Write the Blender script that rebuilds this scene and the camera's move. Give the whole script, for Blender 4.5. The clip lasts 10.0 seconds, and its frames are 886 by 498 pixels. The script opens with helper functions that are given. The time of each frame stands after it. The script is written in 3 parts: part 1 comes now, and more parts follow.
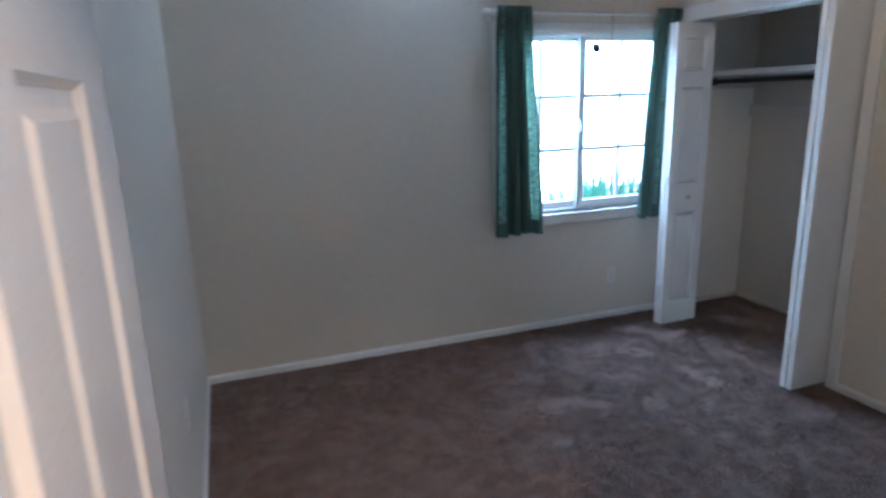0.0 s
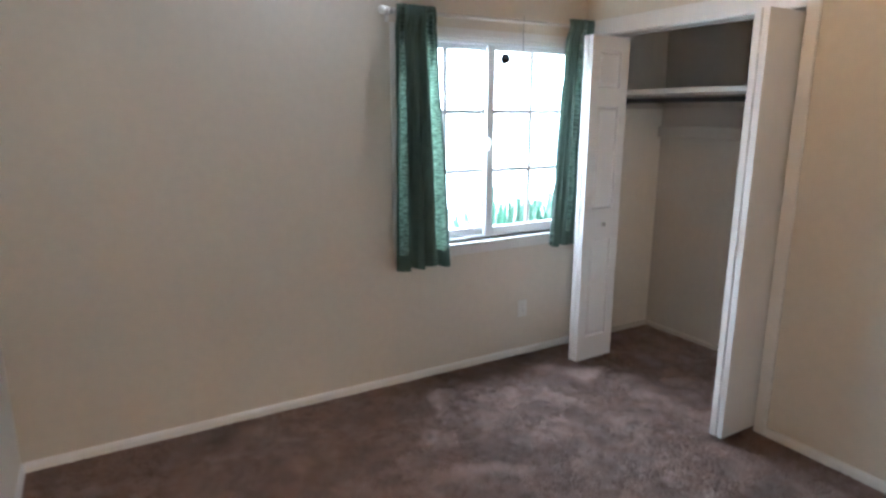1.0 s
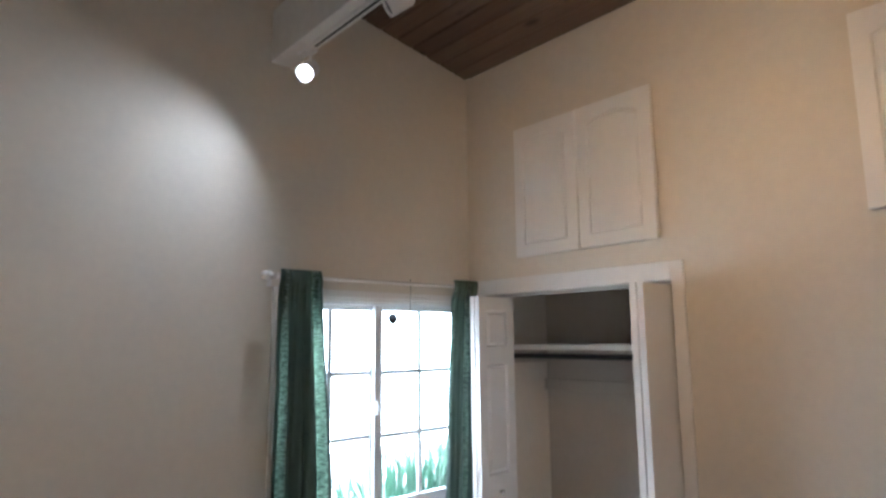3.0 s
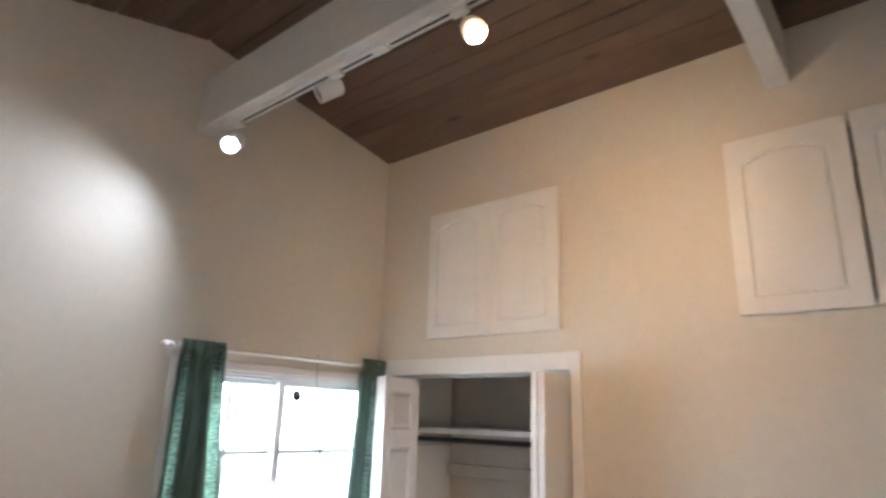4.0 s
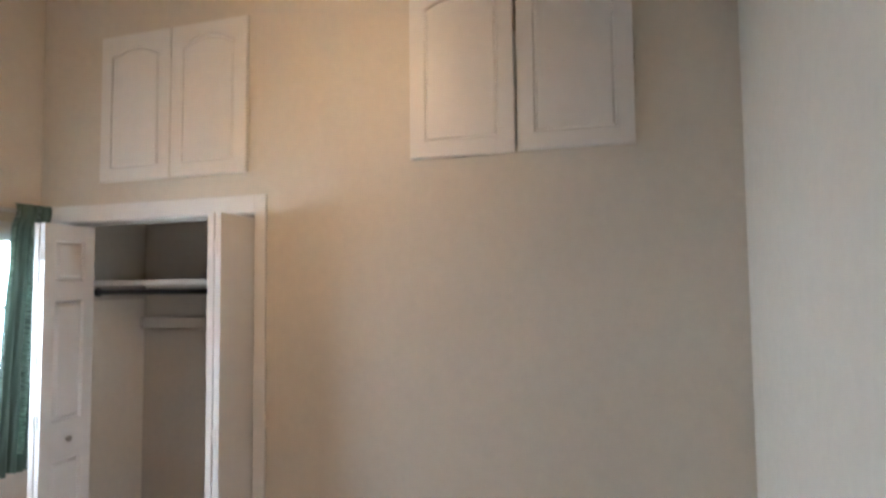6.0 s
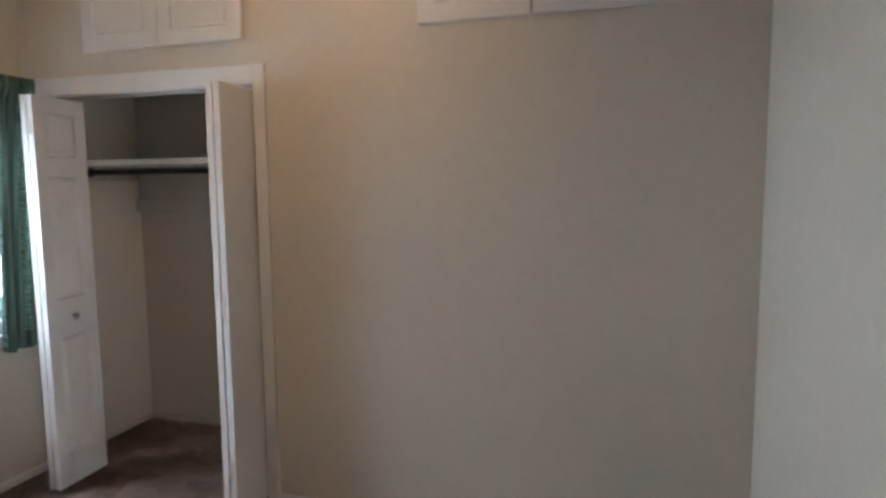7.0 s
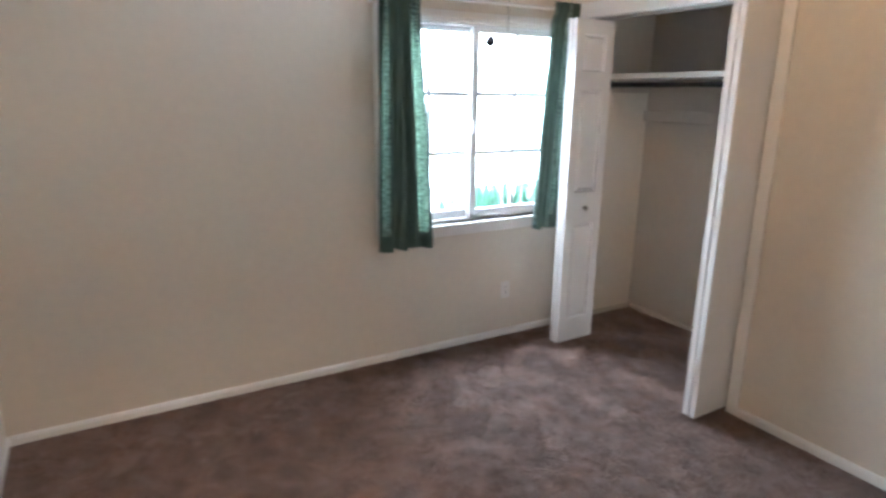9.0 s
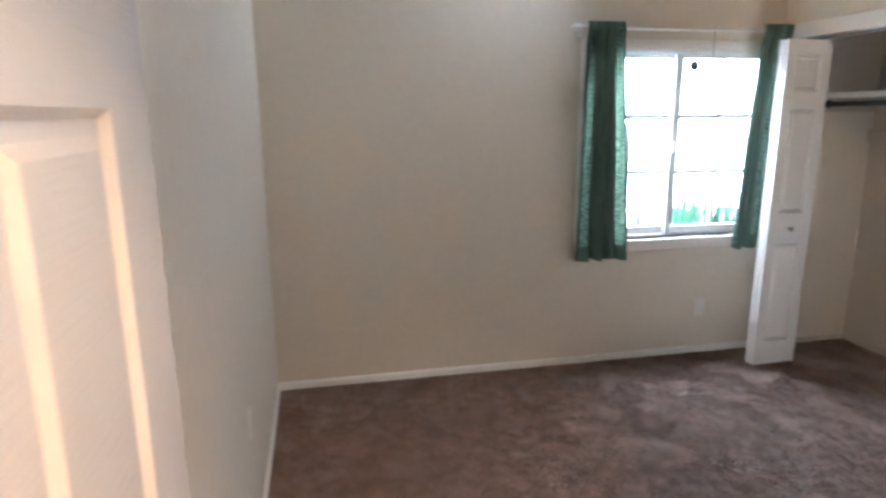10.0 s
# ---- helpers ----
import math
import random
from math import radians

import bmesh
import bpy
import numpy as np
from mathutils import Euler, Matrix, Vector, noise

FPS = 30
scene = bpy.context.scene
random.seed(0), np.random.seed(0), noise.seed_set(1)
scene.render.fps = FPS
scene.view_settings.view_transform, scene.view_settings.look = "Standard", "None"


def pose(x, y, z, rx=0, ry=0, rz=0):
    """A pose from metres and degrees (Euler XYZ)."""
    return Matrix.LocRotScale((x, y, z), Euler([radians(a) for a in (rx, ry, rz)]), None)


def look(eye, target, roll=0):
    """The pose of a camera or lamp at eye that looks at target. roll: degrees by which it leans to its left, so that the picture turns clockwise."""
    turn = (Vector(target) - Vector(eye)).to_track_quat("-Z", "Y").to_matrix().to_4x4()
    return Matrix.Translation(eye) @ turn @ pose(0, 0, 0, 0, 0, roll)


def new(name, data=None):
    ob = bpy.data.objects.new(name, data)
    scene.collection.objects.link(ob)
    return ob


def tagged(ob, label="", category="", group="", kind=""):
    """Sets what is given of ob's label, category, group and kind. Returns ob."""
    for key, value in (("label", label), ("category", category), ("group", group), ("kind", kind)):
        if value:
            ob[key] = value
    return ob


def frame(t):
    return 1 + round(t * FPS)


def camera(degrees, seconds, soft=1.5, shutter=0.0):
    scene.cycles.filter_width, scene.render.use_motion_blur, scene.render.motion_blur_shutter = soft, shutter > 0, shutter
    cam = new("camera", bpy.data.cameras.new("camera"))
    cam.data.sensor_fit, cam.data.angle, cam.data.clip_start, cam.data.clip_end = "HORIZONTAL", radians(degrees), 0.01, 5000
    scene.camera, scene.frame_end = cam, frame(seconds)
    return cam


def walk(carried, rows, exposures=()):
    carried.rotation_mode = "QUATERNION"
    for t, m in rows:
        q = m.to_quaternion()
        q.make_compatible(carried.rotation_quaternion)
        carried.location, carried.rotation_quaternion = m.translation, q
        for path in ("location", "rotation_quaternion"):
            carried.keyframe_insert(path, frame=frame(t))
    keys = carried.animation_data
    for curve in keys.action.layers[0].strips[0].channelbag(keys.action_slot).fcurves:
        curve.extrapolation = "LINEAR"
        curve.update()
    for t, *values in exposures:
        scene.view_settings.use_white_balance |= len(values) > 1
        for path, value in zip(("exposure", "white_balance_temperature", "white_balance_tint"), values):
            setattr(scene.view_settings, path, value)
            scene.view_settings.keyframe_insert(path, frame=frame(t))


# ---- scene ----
# ---- camera ----
cam = camera(72.5, 10.0, soft=2.6, shutter=0.4)
PATH = [
    (0, (0.223, -3.501, 1.560), (0.874, -1.671, 1.081), -1.70),
    (0.5, (0.226, -3.215, 1.550), (1.137, -1.492, 1.101), -1.91),
    (1, (0.417, -2.988, 1.554), (1.391, -1.298, 1.113), 0.11),
    (1.5, (0.546, -2.824, 1.596), (1.595, -1.155, 1.260), 1.18),
    (2, (0.543, -2.746, 1.658), (1.761, -1.165, 1.534), 0.46),
    (2.5, (0.508, -2.752, 1.705), (1.790, -1.222, 1.827), -0.10),
    (3.8, (0.464, -2.849, 1.767), (1.850, -1.499, 2.273), 1.57),
    (4, (0.447, -2.854, 1.759), (1.907, -1.597, 2.299), 1.73),
    (4.5, (0.460, -2.904, 1.760), (2.107, -1.916, 2.318), 2.16),
    (5, (0.500, -2.986, 1.743), (2.270, -2.216, 2.266), 1.61),
    (5.5, (0.574, -3.055, 1.729), (2.442, -2.435, 2.078), -0.29),
    (5.7, (0.617, -3.109, 1.693), (2.501, -2.493, 1.956), -0.37),
    (6.8, (0.697, -3.028, 1.572), (2.617, -2.495, 1.395), -0.63),
    (7, (0.677, -3.001, 1.536), (2.585, -2.441, 1.328), -0.47),
    (7.5, (0.555, -2.830, 1.551), (2.414, -2.176, 1.211), 0.71),
    (8, (0.575, -2.808, 1.592), (2.225, -1.773, 1.140), 1.06),
    (8.5, (0.599, -2.950, 1.564), (1.879, -1.495, 1.069), 1.12),
    (9, (0.462, -3.054, 1.564), (1.443, -1.384, 1.063), 0.80),
    (9.5, (0.290, -3.232, 1.551), (1.014, -1.425, 1.092), 0.36),
    (10, (0.286, -3.422, 1.581), (0.681, -1.510, 1.145), -0.34),
]
EXPOSURE = [
    (0.0, 0.83, 4450, 3), (0.5, 1.47, 5250, 7), (1.0, 1.31, 5450, 8), (1.5, 1.5, 5600, 9), (2.0, 1.48, 5400, 9), (2.5, 0.81, 5450, 10),
    (4.0, 1.58, 5700, 10), (5.5, 1.55, 5800, 10), (7.0, 0.82, 5650, 10), (8.0, 1.36, 5650, 10), (8.5, 1.37, 5550, 9), (9.0, 1.55, 5550, 9),
    (9.5, 1.52, 5450, 8), (10.0, 1.48, 5550, 8),
]
walk(cam, [(t, look(eye, target, roll)) for t, eye, target, roll in PATH], EXPOSURE)

# ---- world and light ----
world = bpy.data.worlds.new("world")
scene.world = world
world.use_nodes = True
wn = world.node_tree
sky = wn.nodes.new("ShaderNodeTexSky")
sky.sky_type = "NISHITA"
sky.sun_disc = False
sky.sun_elevation = radians(58)
sky.sun_rotation = radians(260)
wn.links.new(sky.outputs["Color"], wn.nodes["Background"].inputs["Color"])
wn.nodes["Background"].inputs["Strength"].default_value = 0.15


def lamp(name, kind, where, target, power, color, **more):
    data = bpy.data.lights.new(name, kind)
    data.energy, data.color = power, color
    ob = new(name, data)
    ob.matrix_world = look(where, target)
    if kind == "SPOT":
        data.spot_size, data.spot_blend = radians(more["cone"]), more["blend"]
        data.shadow_soft_size = more["size"]
    elif kind == "POINT":
        data.shadow_soft_size = more["size"]
    elif kind == "SUN":
        data.angle = radians(0.5)
    elif kind == "AREA":
        data.shape, data.size, data.size_y = "RECTANGLE", *more["span"]
    return ob


lamp("sun", "SUN", (-6.0, -1.1, 10.0), (0.0, 0.0, 0.0), 4.0, (1.0, 0.95, 0.88))

COOL, WARM = (0.93, 0.96, 1.0), (1.0, 0.60, 0.28)
# the two lit heads of the track under the beam, and the lamp in the hall behind the open door
lamp("track_spot_cool", "SPOT", (1.812, -0.285, 3.008), (1.212, -0.665, 2.368), 30.0, COOL, cone=138, blend=0.9, size=0.035)
lamp("track_spot_warm", "SPOT", (1.840, -1.765, 3.005), (3.155, -1.300, 2.680), 45.0, WARM, cone=132, blend=1.0, size=0.035)
lamp("hall_bulb", "POINT", (0.70, -4.15, 2.32), (0, 0, 0), 44.0, (1.0, 0.64, 0.38), size=0.07)
# area lamp added out of sight above the window, in place of open sky
lamp("window_fill", "AREA", (2.50, 0.48, 2.42), (1.45, -2.20, 1.00), 105.0, (0.90, 0.95, 1.0), span=(1.25, 0.60))


# ---- materials ----
def make(name, color, rough=0.6, metal=0.0, vary=0.06, grain=60.0, stain=1.6, bump=0.15, bump_scale=220.0, depth=0.0008,
         island=0.0, rand=0.0, coords="Object", spec=0.5):
    """A painted, woven or cut surface: base colour, stains and fine grain, and a fine relief."""
    m = bpy.data.materials.new(name)
    m.use_nodes = True
    nt = m.node_tree
    bs = nt.nodes["Principled BSDF"]
    tc = nt.nodes.new("ShaderNodeTexCoord")
    big = nt.nodes.new("ShaderNodeTexNoise")
    big.inputs["Scale"].default_value, big.inputs["Detail"].default_value = stain, 6
    small = nt.nodes.new("ShaderNodeTexNoise")
    small.inputs["Scale"].default_value, small.inputs["Detail"].default_value = grain, 3
    for n in (big, small):
        nt.links.new(tc.outputs[coords], n.inputs["Vector"])
    total = nt.nodes.new("ShaderNodeMath")
    total.operation = "ADD"
    nt.links.new(big.outputs["Fac"], total.inputs[0])
    nt.links.new(small.outputs["Fac"], total.inputs[1])
    source = total.outputs[0]
    for amount, node, out in ((island, "ShaderNodeNewGeometry", "Random Per Island"), (rand, "ShaderNodeObjectInfo", "Random")):
        if amount:
            g = nt.nodes.new(node)
            mul = nt.nodes.new("ShaderNodeMath")
            mul.operation = "MULTIPLY_ADD"
            mul.inputs[1].default_value = amount
            nt.links.new(g.outputs[out], mul.inputs[0])
            nt.links.new(source, mul.inputs[2])
            source = mul.outputs[0]
    ramp = nt.nodes.new("ShaderNodeMapRange")
    ramp.inputs["From Min"].default_value, ramp.inputs["From Max"].default_value = 0.6, 1.4
    ramp.inputs["To Min"].default_value, ramp.inputs["To Max"].default_value = 1 - vary, 1 + vary
    ramp.clamp = False
    nt.links.new(source, ramp.inputs["Value"])
    mix = nt.nodes.new("ShaderNodeVectorMath")
    mix.operation = "SCALE"
    mix.inputs[0].default_value = color
    nt.links.new(ramp.outputs["Result"], mix.inputs["Scale"])
    nt.links.new(mix.outputs["Vector"], bs.inputs["Base Color"])
    bs.inputs["Roughness"].default_value, bs.inputs["Metallic"].default_value = rough, metal
    bs.inputs["Specular IOR Level"].default_value = spec
    if bump:
        fine = nt.nodes.new("ShaderNodeTexNoise")
        fine.inputs["Scale"].default_value, fine.inputs["Detail"].default_value = bump_scale, 4
        nt.links.new(tc.outputs[coords], fine.inputs["Vector"])
        bn = nt.nodes.new("ShaderNodeBump")
        bn.inputs["Strength"].default_value, bn.inputs["Distance"].default_value = bump, depth
        nt.links.new(fine.outputs["Fac"], bn.inputs["Height"])
        nt.links.new(bn.outputs["Normal"], bs.inputs["Normal"])
    return m


def node_of(m, kind):
    return next(n for n in m.node_tree.nodes if n.bl_idname == kind)


def wood_boards(name):
    """Brown stained boards: streaks along the board, dark knots, each board a little different."""
    m = make(name, (0.125, 0.077, 0.052), rough=0.55, vary=0.24, grain=9.0, stain=1.2, bump=0.25, bump_scale=60, depth=0.002, island=0.55)
    nt = m.node_tree
    tc, bs = node_of(m, "ShaderNodeTexCoord"), node_of(m, "ShaderNodeBsdfPrincipled")
    mp = nt.nodes.new("ShaderNodeMapping")
    mp.inputs["Scale"].default_value = (14, 0.9, 14)
    nt.links.new(tc.outputs["Object"], mp.inputs["Vector"])
    for n in [n for n in nt.nodes if n.bl_idname == "ShaderNodeTexNoise"][1:]:
        nt.links.new(mp.outputs["Vector"], n.inputs["Vector"])
        n.inputs["Scale"].default_value = 3.0
    vor = nt.nodes.new("ShaderNodeTexVoronoi")
    vor.inputs["Scale"].default_value = 2.6
    mp2 = nt.nodes.new("ShaderNodeMapping")
    mp2.inputs["Scale"].default_value = (1.6, 0.8, 1.6)
    nt.links.new(tc.outputs["Object"], mp2.inputs["Vector"])
    nt.links.new(mp2.outputs["Vector"], vor.inputs["Vector"])
    knot = nt.nodes.new("ShaderNodeMapRange")
    knot.inputs["From Min"].default_value, knot.inputs["From Max"].default_value = 0.06, 0.14
    knot.inputs["To Min"].default_value, knot.inputs["To Max"].default_value = 0.35, 1.0
    nt.links.new(vor.outputs["Distance"], knot.inputs["Value"])
    sc = nt.nodes.new("ShaderNodeVectorMath")
    sc.operation = "SCALE"
    nt.links.new(node_of(m, "ShaderNodeVectorMath").outputs["Vector"], sc.inputs[0])
    nt.links.new(knot.outputs["Result"], sc.inputs["Scale"])
    nt.links.new(sc.outputs["Vector"], bs.inputs["Base Color"])
    return m


def carpet_pile(name):
    m = make(name, (0.158, 0.094, 0.069), rough=0.6, vary=0.26, grain=170, stain=3.2, bump=0.9, bump_scale=420, depth=0.004, spec=0.7, island=0.45)
    bs = node_of(m, "ShaderNodeBsdfPrincipled")
    nt, tc = m.node_tree, node_of(m, "ShaderNodeTexCoord")
    patch, cut, sc = (nt.nodes.new(k) for k in ("ShaderNodeTexNoise", "ShaderNodeMapRange", "ShaderNodeVectorMath"))
    patch.inputs["Scale"].default_value, patch.inputs["Detail"].default_value, patch.inputs["Distortion"].default_value = 9.0, 10, 0.5
    cut.inputs["From Min"].default_value, cut.inputs["From Max"].default_value = 0.36, 0.66
    cut.inputs["To Min"].default_value, cut.inputs["To Max"].default_value = 0.80, 1.25
    cut.interpolation_type = "SMOOTHSTEP"
    sc.operation = "SCALE"
    nt.links.new(tc.outputs["Object"], patch.inputs["Vector"])
    nt.links.new(patch.outputs["Fac"], cut.inputs["Value"])
    nt.links.new(node_of(m, "ShaderNodeVectorMath").outputs["Vector"], sc.inputs[0])
    nt.links.new(cut.outputs["Result"], sc.inputs["Scale"])
    nt.links.new(sc.outputs["Vector"], bs.inputs["Base Color"])
    bs.inputs["Sheen Weight"].default_value = 0.6
    bs.inputs["Sheen Roughness"].default_value = 0.35
    bs.inputs["Sheen Tint"].default_value = (0.86, 0.77, 0.73, 1)
    return m


def cloth(name, color, thin):
    """Woven curtain: some daylight passes through it."""
    m = make(name, color, rough=0.9, vary=0.35, grain=90, stain=14, bump=0.5, bump_scale=420, depth=0.0015, spec=0.2)
    nt = m.node_tree
    bs, out = node_of(m, "ShaderNodeBsdfPrincipled"), node_of(m, "ShaderNodeOutputMaterial")
    tr = nt.nodes.new("ShaderNodeBsdfTranslucent")
    mp, weave, cut, tint = (nt.nodes.new(k) for k in ("ShaderNodeMapping", "ShaderNodeTexNoise", "ShaderNodeMapRange", "ShaderNodeVectorMath"))
    mp.inputs["Scale"].default_value = (1.0, 0.2, 2.2)
    weave.inputs["Scale"].default_value, weave.inputs["Detail"].default_value = 55, 3
    cut.inputs["From Min"].default_value, cut.inputs["From Max"].default_value = 0.38, 0.62
    cut.inputs["To Min"].default_value, cut.inputs["To Max"].default_value = 0.35, 1.3
    tint.operation = "SCALE"
    tint.inputs[0].default_value = thin
    nt.links.new(node_of(m, "ShaderNodeTexCoord").outputs["Object"], mp.inputs["Vector"])
    nt.links.new(mp.outputs["Vector"], weave.inputs["Vector"])
    nt.links.new(weave.outputs["Fac"], cut.inputs["Value"])
    nt.links.new(cut.outputs["Result"], tint.inputs["Scale"])
    nt.links.new(tint.outputs["Vector"], tr.inputs["Color"])
    mix = nt.nodes.new("ShaderNodeMixShader")
    mix.inputs["Fac"].default_value = 0.44
    nt.links.new(bs.outputs[0], mix.inputs[1])
    nt.links.new(tr.outputs[0], mix.inputs[2])
    nt.links.new(mix.outputs[0], out.inputs["Surface"])
    return m


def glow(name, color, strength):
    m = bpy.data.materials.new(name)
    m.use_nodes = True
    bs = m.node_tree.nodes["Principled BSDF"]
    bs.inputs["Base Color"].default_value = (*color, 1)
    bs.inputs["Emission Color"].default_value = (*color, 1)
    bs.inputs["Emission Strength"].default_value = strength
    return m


def clear_glass(name):
    m = bpy.data.materials.new(name)
    m.use_nodes = True
    nt = m.node_tree
    out = nt.nodes["Material Output"]
    clear = nt.nodes.new("ShaderNodeBsdfTransparent")
    clear.inputs["Color"].default_value = (0.95, 0.98, 0.98, 1)
    gloss = nt.nodes.new("ShaderNodeBsdfGlossy")
    gloss.inputs["Roughness"].default_value = 0.03
    fr = nt.nodes.new("ShaderNodeFresnel")
    fr.inputs["IOR"].default_value = 1.45
    mix = nt.nodes.new("ShaderNodeMixShader")
    nt.links.new(fr.outputs[0], mix.inputs["Fac"])
    nt.links.new(clear.outputs[0], mix.inputs[1])
    nt.links.new(gloss.outputs[0], mix.inputs[2])
    nt.links.new(mix.outputs[0], out.inputs["Surface"])
    return m


WALL = make("wall_paint", (0.705, 0.645, 0.553), rough=0.55, vary=0.045, grain=22, stain=1.3, bump=0.14, bump_scale=170, depth=0.0012)
# wall paint darkened, so the closet's shade sits in its colour
SHADED_PAINT = make("shaded_paint", (0.50, 0.449, 0.385), rough=0.7, vary=0.04, grain=25, stain=1.4, bump=0.2, bump_scale=170, depth=0.0012)
TRIM = make("white_trim_paint", (0.80, 0.78, 0.75), rough=0.35, vary=0.03, grain=18, stain=2.5, bump=0.08, bump_scale=90, depth=0.0008)
DOORS = make("white_door_paint", (0.80, 0.775, 0.75), rough=0.32, vary=0.03, grain=14, stain=3, bump=0.12, bump_scale=80, depth=0.0008)
CABINET = make("cabinet_paint", (0.84, 0.815, 0.78), rough=0.4, vary=0.03, grain=14, stain=3, bump=0.06, bump_scale=80, depth=0.0006)
VINYL = make("white_vinyl", (0.80, 0.81, 0.82), rough=0.35, vary=0.02, grain=20, stain=4, bump=0.03)
BEAM = make("white_beam_paint", (0.76, 0.74, 0.70), rough=0.45, vary=0.05, grain=16, stain=2, bump=0.2, bump_scale=40, depth=0.002)
WOOD = wood_boards("stained_ceiling_board")
CARPET = carpet_pile("brown_carpet")
CURTAIN = cloth("green_curtain_cloth", (0.085, 0.118, 0.106), (0.50, 0.63, 0.53))
CURTAIN_FOLD = make("green_curtain_fold", (0.100, 0.150, 0.128), rough=0.9, vary=0.12, grain=140, stain=9, bump=0.4, bump_scale=500, depth=0.001, spec=0.2)
BLACK = make("black_slot", (0.02, 0.02, 0.02), rough=0.5, vary=0.1, bump=0)
ROD_DARK = make("dark_rod_metal", (0.03, 0.03, 0.035), rough=0.4, metal=0.6, vary=0.1, bump=0)
STEEL = make("worn_steel", (0.45, 0.43, 0.40), rough=0.35, metal=1.0, vary=0.08, bump=0.05)
PLATE = make("outlet_plastic", (0.78, 0.76, 0.72), rough=0.3, vary=0.02, bump=0)
GLASS = clear_glass("window_glass")
CONCRETE = make("pale_concrete", (0.55, 0.53, 0.50), rough=0.9, vary=0.1, grain=40, stain=0.8, bump=0.3, bump_scale=60, depth=0.003)
LEAF = make("leaf_green", (0.055, 0.150, 0.095), rough=0.5, vary=0.3, grain=12, stain=5, bump=0.1, island=0.4)
DAYLIGHT_GLOW = glow("daylight_glow", (0.90, 0.96, 1.0), 8.5)
FACE_COOL = glow("cool_lamp_face", (0.90, 0.95, 1.0), 12.0)
FACE_WARM = glow("warm_lamp_face", (1.0, 0.60, 0.28), 1.0)


# ---- building helpers ----
def link(name, bm, material, smooth=False):
    me = bpy.data.meshes.new(name)
    bmesh.ops.recalc_face_normals(bm, faces=bm.faces)
    bm.to_mesh(me)
    bm.free()
    me.materials.append(material)
    if smooth:
        for p in me.polygons:
            p.use_smooth = True
    return new(name, me)


def structure(name, bm, material, label, category):
    return tagged(link(name, bm, material), label, category, "", "structure")


def thing(name, where, label, category, group="", turn=0.0):
    ob = new(name)
    ob.empty_display_size = 0.1
    ob.matrix_world = pose(*where, 0, 0, turn)
    return tagged(ob, label, category, group)


def part(name, bm, material, parent, label="", smooth=False):
    """One mesh under a thing or a part, in its parent's own coordinates."""
    ob = link(name, bm, material, smooth)
    ob.parent = parent
    return tagged(ob, label)


def box(bm, x0, x1, y0, y1, z0, z1, bevel=0.0, seg=2):
    made = bmesh.ops.create_cube(bm, size=1.0, matrix=Matrix.LocRotScale(
        ((x0 + x1) / 2, (y0 + y1) / 2, (z0 + z1) / 2), None, (x1 - x0, y1 - y0, z1 - z0)))
    if bevel:
        edges = {e for v in made["verts"] for e in v.link_edges}
        bmesh.ops.bevel(bm, geom=list(edges), offset=bevel, segments=seg, affect="EDGES", profile=0.5)
    return bm


def boxed(*dims, bevel=0.0):
    return box(bmesh.new(), *dims, bevel=bevel)


def tube(bm, a, b, r0, r1=None, seg=20, caps=True):
    a, b = Vector(a), Vector(b)
    turn = (b - a).to_track_quat("Z", "Y").to_matrix().to_4x4()
    bmesh.ops.create_cone(bm, cap_ends=caps, segments=seg, radius1=r0, radius2=r0 if r1 is None else r1,
                          depth=(b - a).length, matrix=Matrix.Translation((a + b) / 2) @ turn)
    return bm


def pierced(axis, near, far, u0, u1, z0, z1, holes):
    """A wall slab with openings: axis is the way through it, u runs along it."""
    bm = bmesh.new()
    us = sorted({u0, u1, *(v for h in holes for v in h[:2])})
    zs = sorted({z0, z1, *(v for h in holes for v in h[2:])})
    solid = {(i, k) for i in range(len(us) - 1) for k in range(len(zs) - 1)
             if not any(h[0] - 1e-6 <= us[i] and us[i + 1] <= h[1] + 1e-6 and h[2] - 1e-6 <= zs[k] and zs[k + 1] <= h[3] + 1e-6 for h in holes)}

    def at(d, u, z):
        return (d, u, z) if axis == "x" else (u, d, z)

    def quad(*pts):
        bm.faces.new([bm.verts.new(at(*p)) for p in pts])

    for i, k in solid:
        a, b, c, d = us[i], us[i + 1], zs[k], zs[k + 1]
        for w in (near, far):
            quad((w, a, c), (w, b, c), (w, b, d), (w, a, d))
        for (di, dk), (p, q) in (((-1, 0), ((a, c), (a, d))), ((1, 0), ((b, c), (b, d))), ((0, -1), ((a, c), (b, c))), ((0, 1), ((a, d), (b, d)))):
            if (i + di, k + dk) not in solid:
                quad((near, *p), (near, *q), (far, *q), (far, *p))
    bmesh.ops.remove_doubles(bm, verts=bm.verts, dist=1e-5)
    return bm


def prism(bm, pts, axis, d0, d1):
    """A flat outline pushed through from d0 to d1 along x or y."""
    def at(d, u, z):
        return (d, u, z) if axis == "x" else (u, d, z)
    a = [bm.verts.new(at(d0, *p)) for p in pts]
    b = [bm.verts.new(at(d1, *p)) for p in pts]
    bm.faces.new(a), bm.faces.new(b)
    for i in range(len(pts)):
        bm.faces.new((a[i], a[i - 1], b[i - 1], b[i]))
    return bm


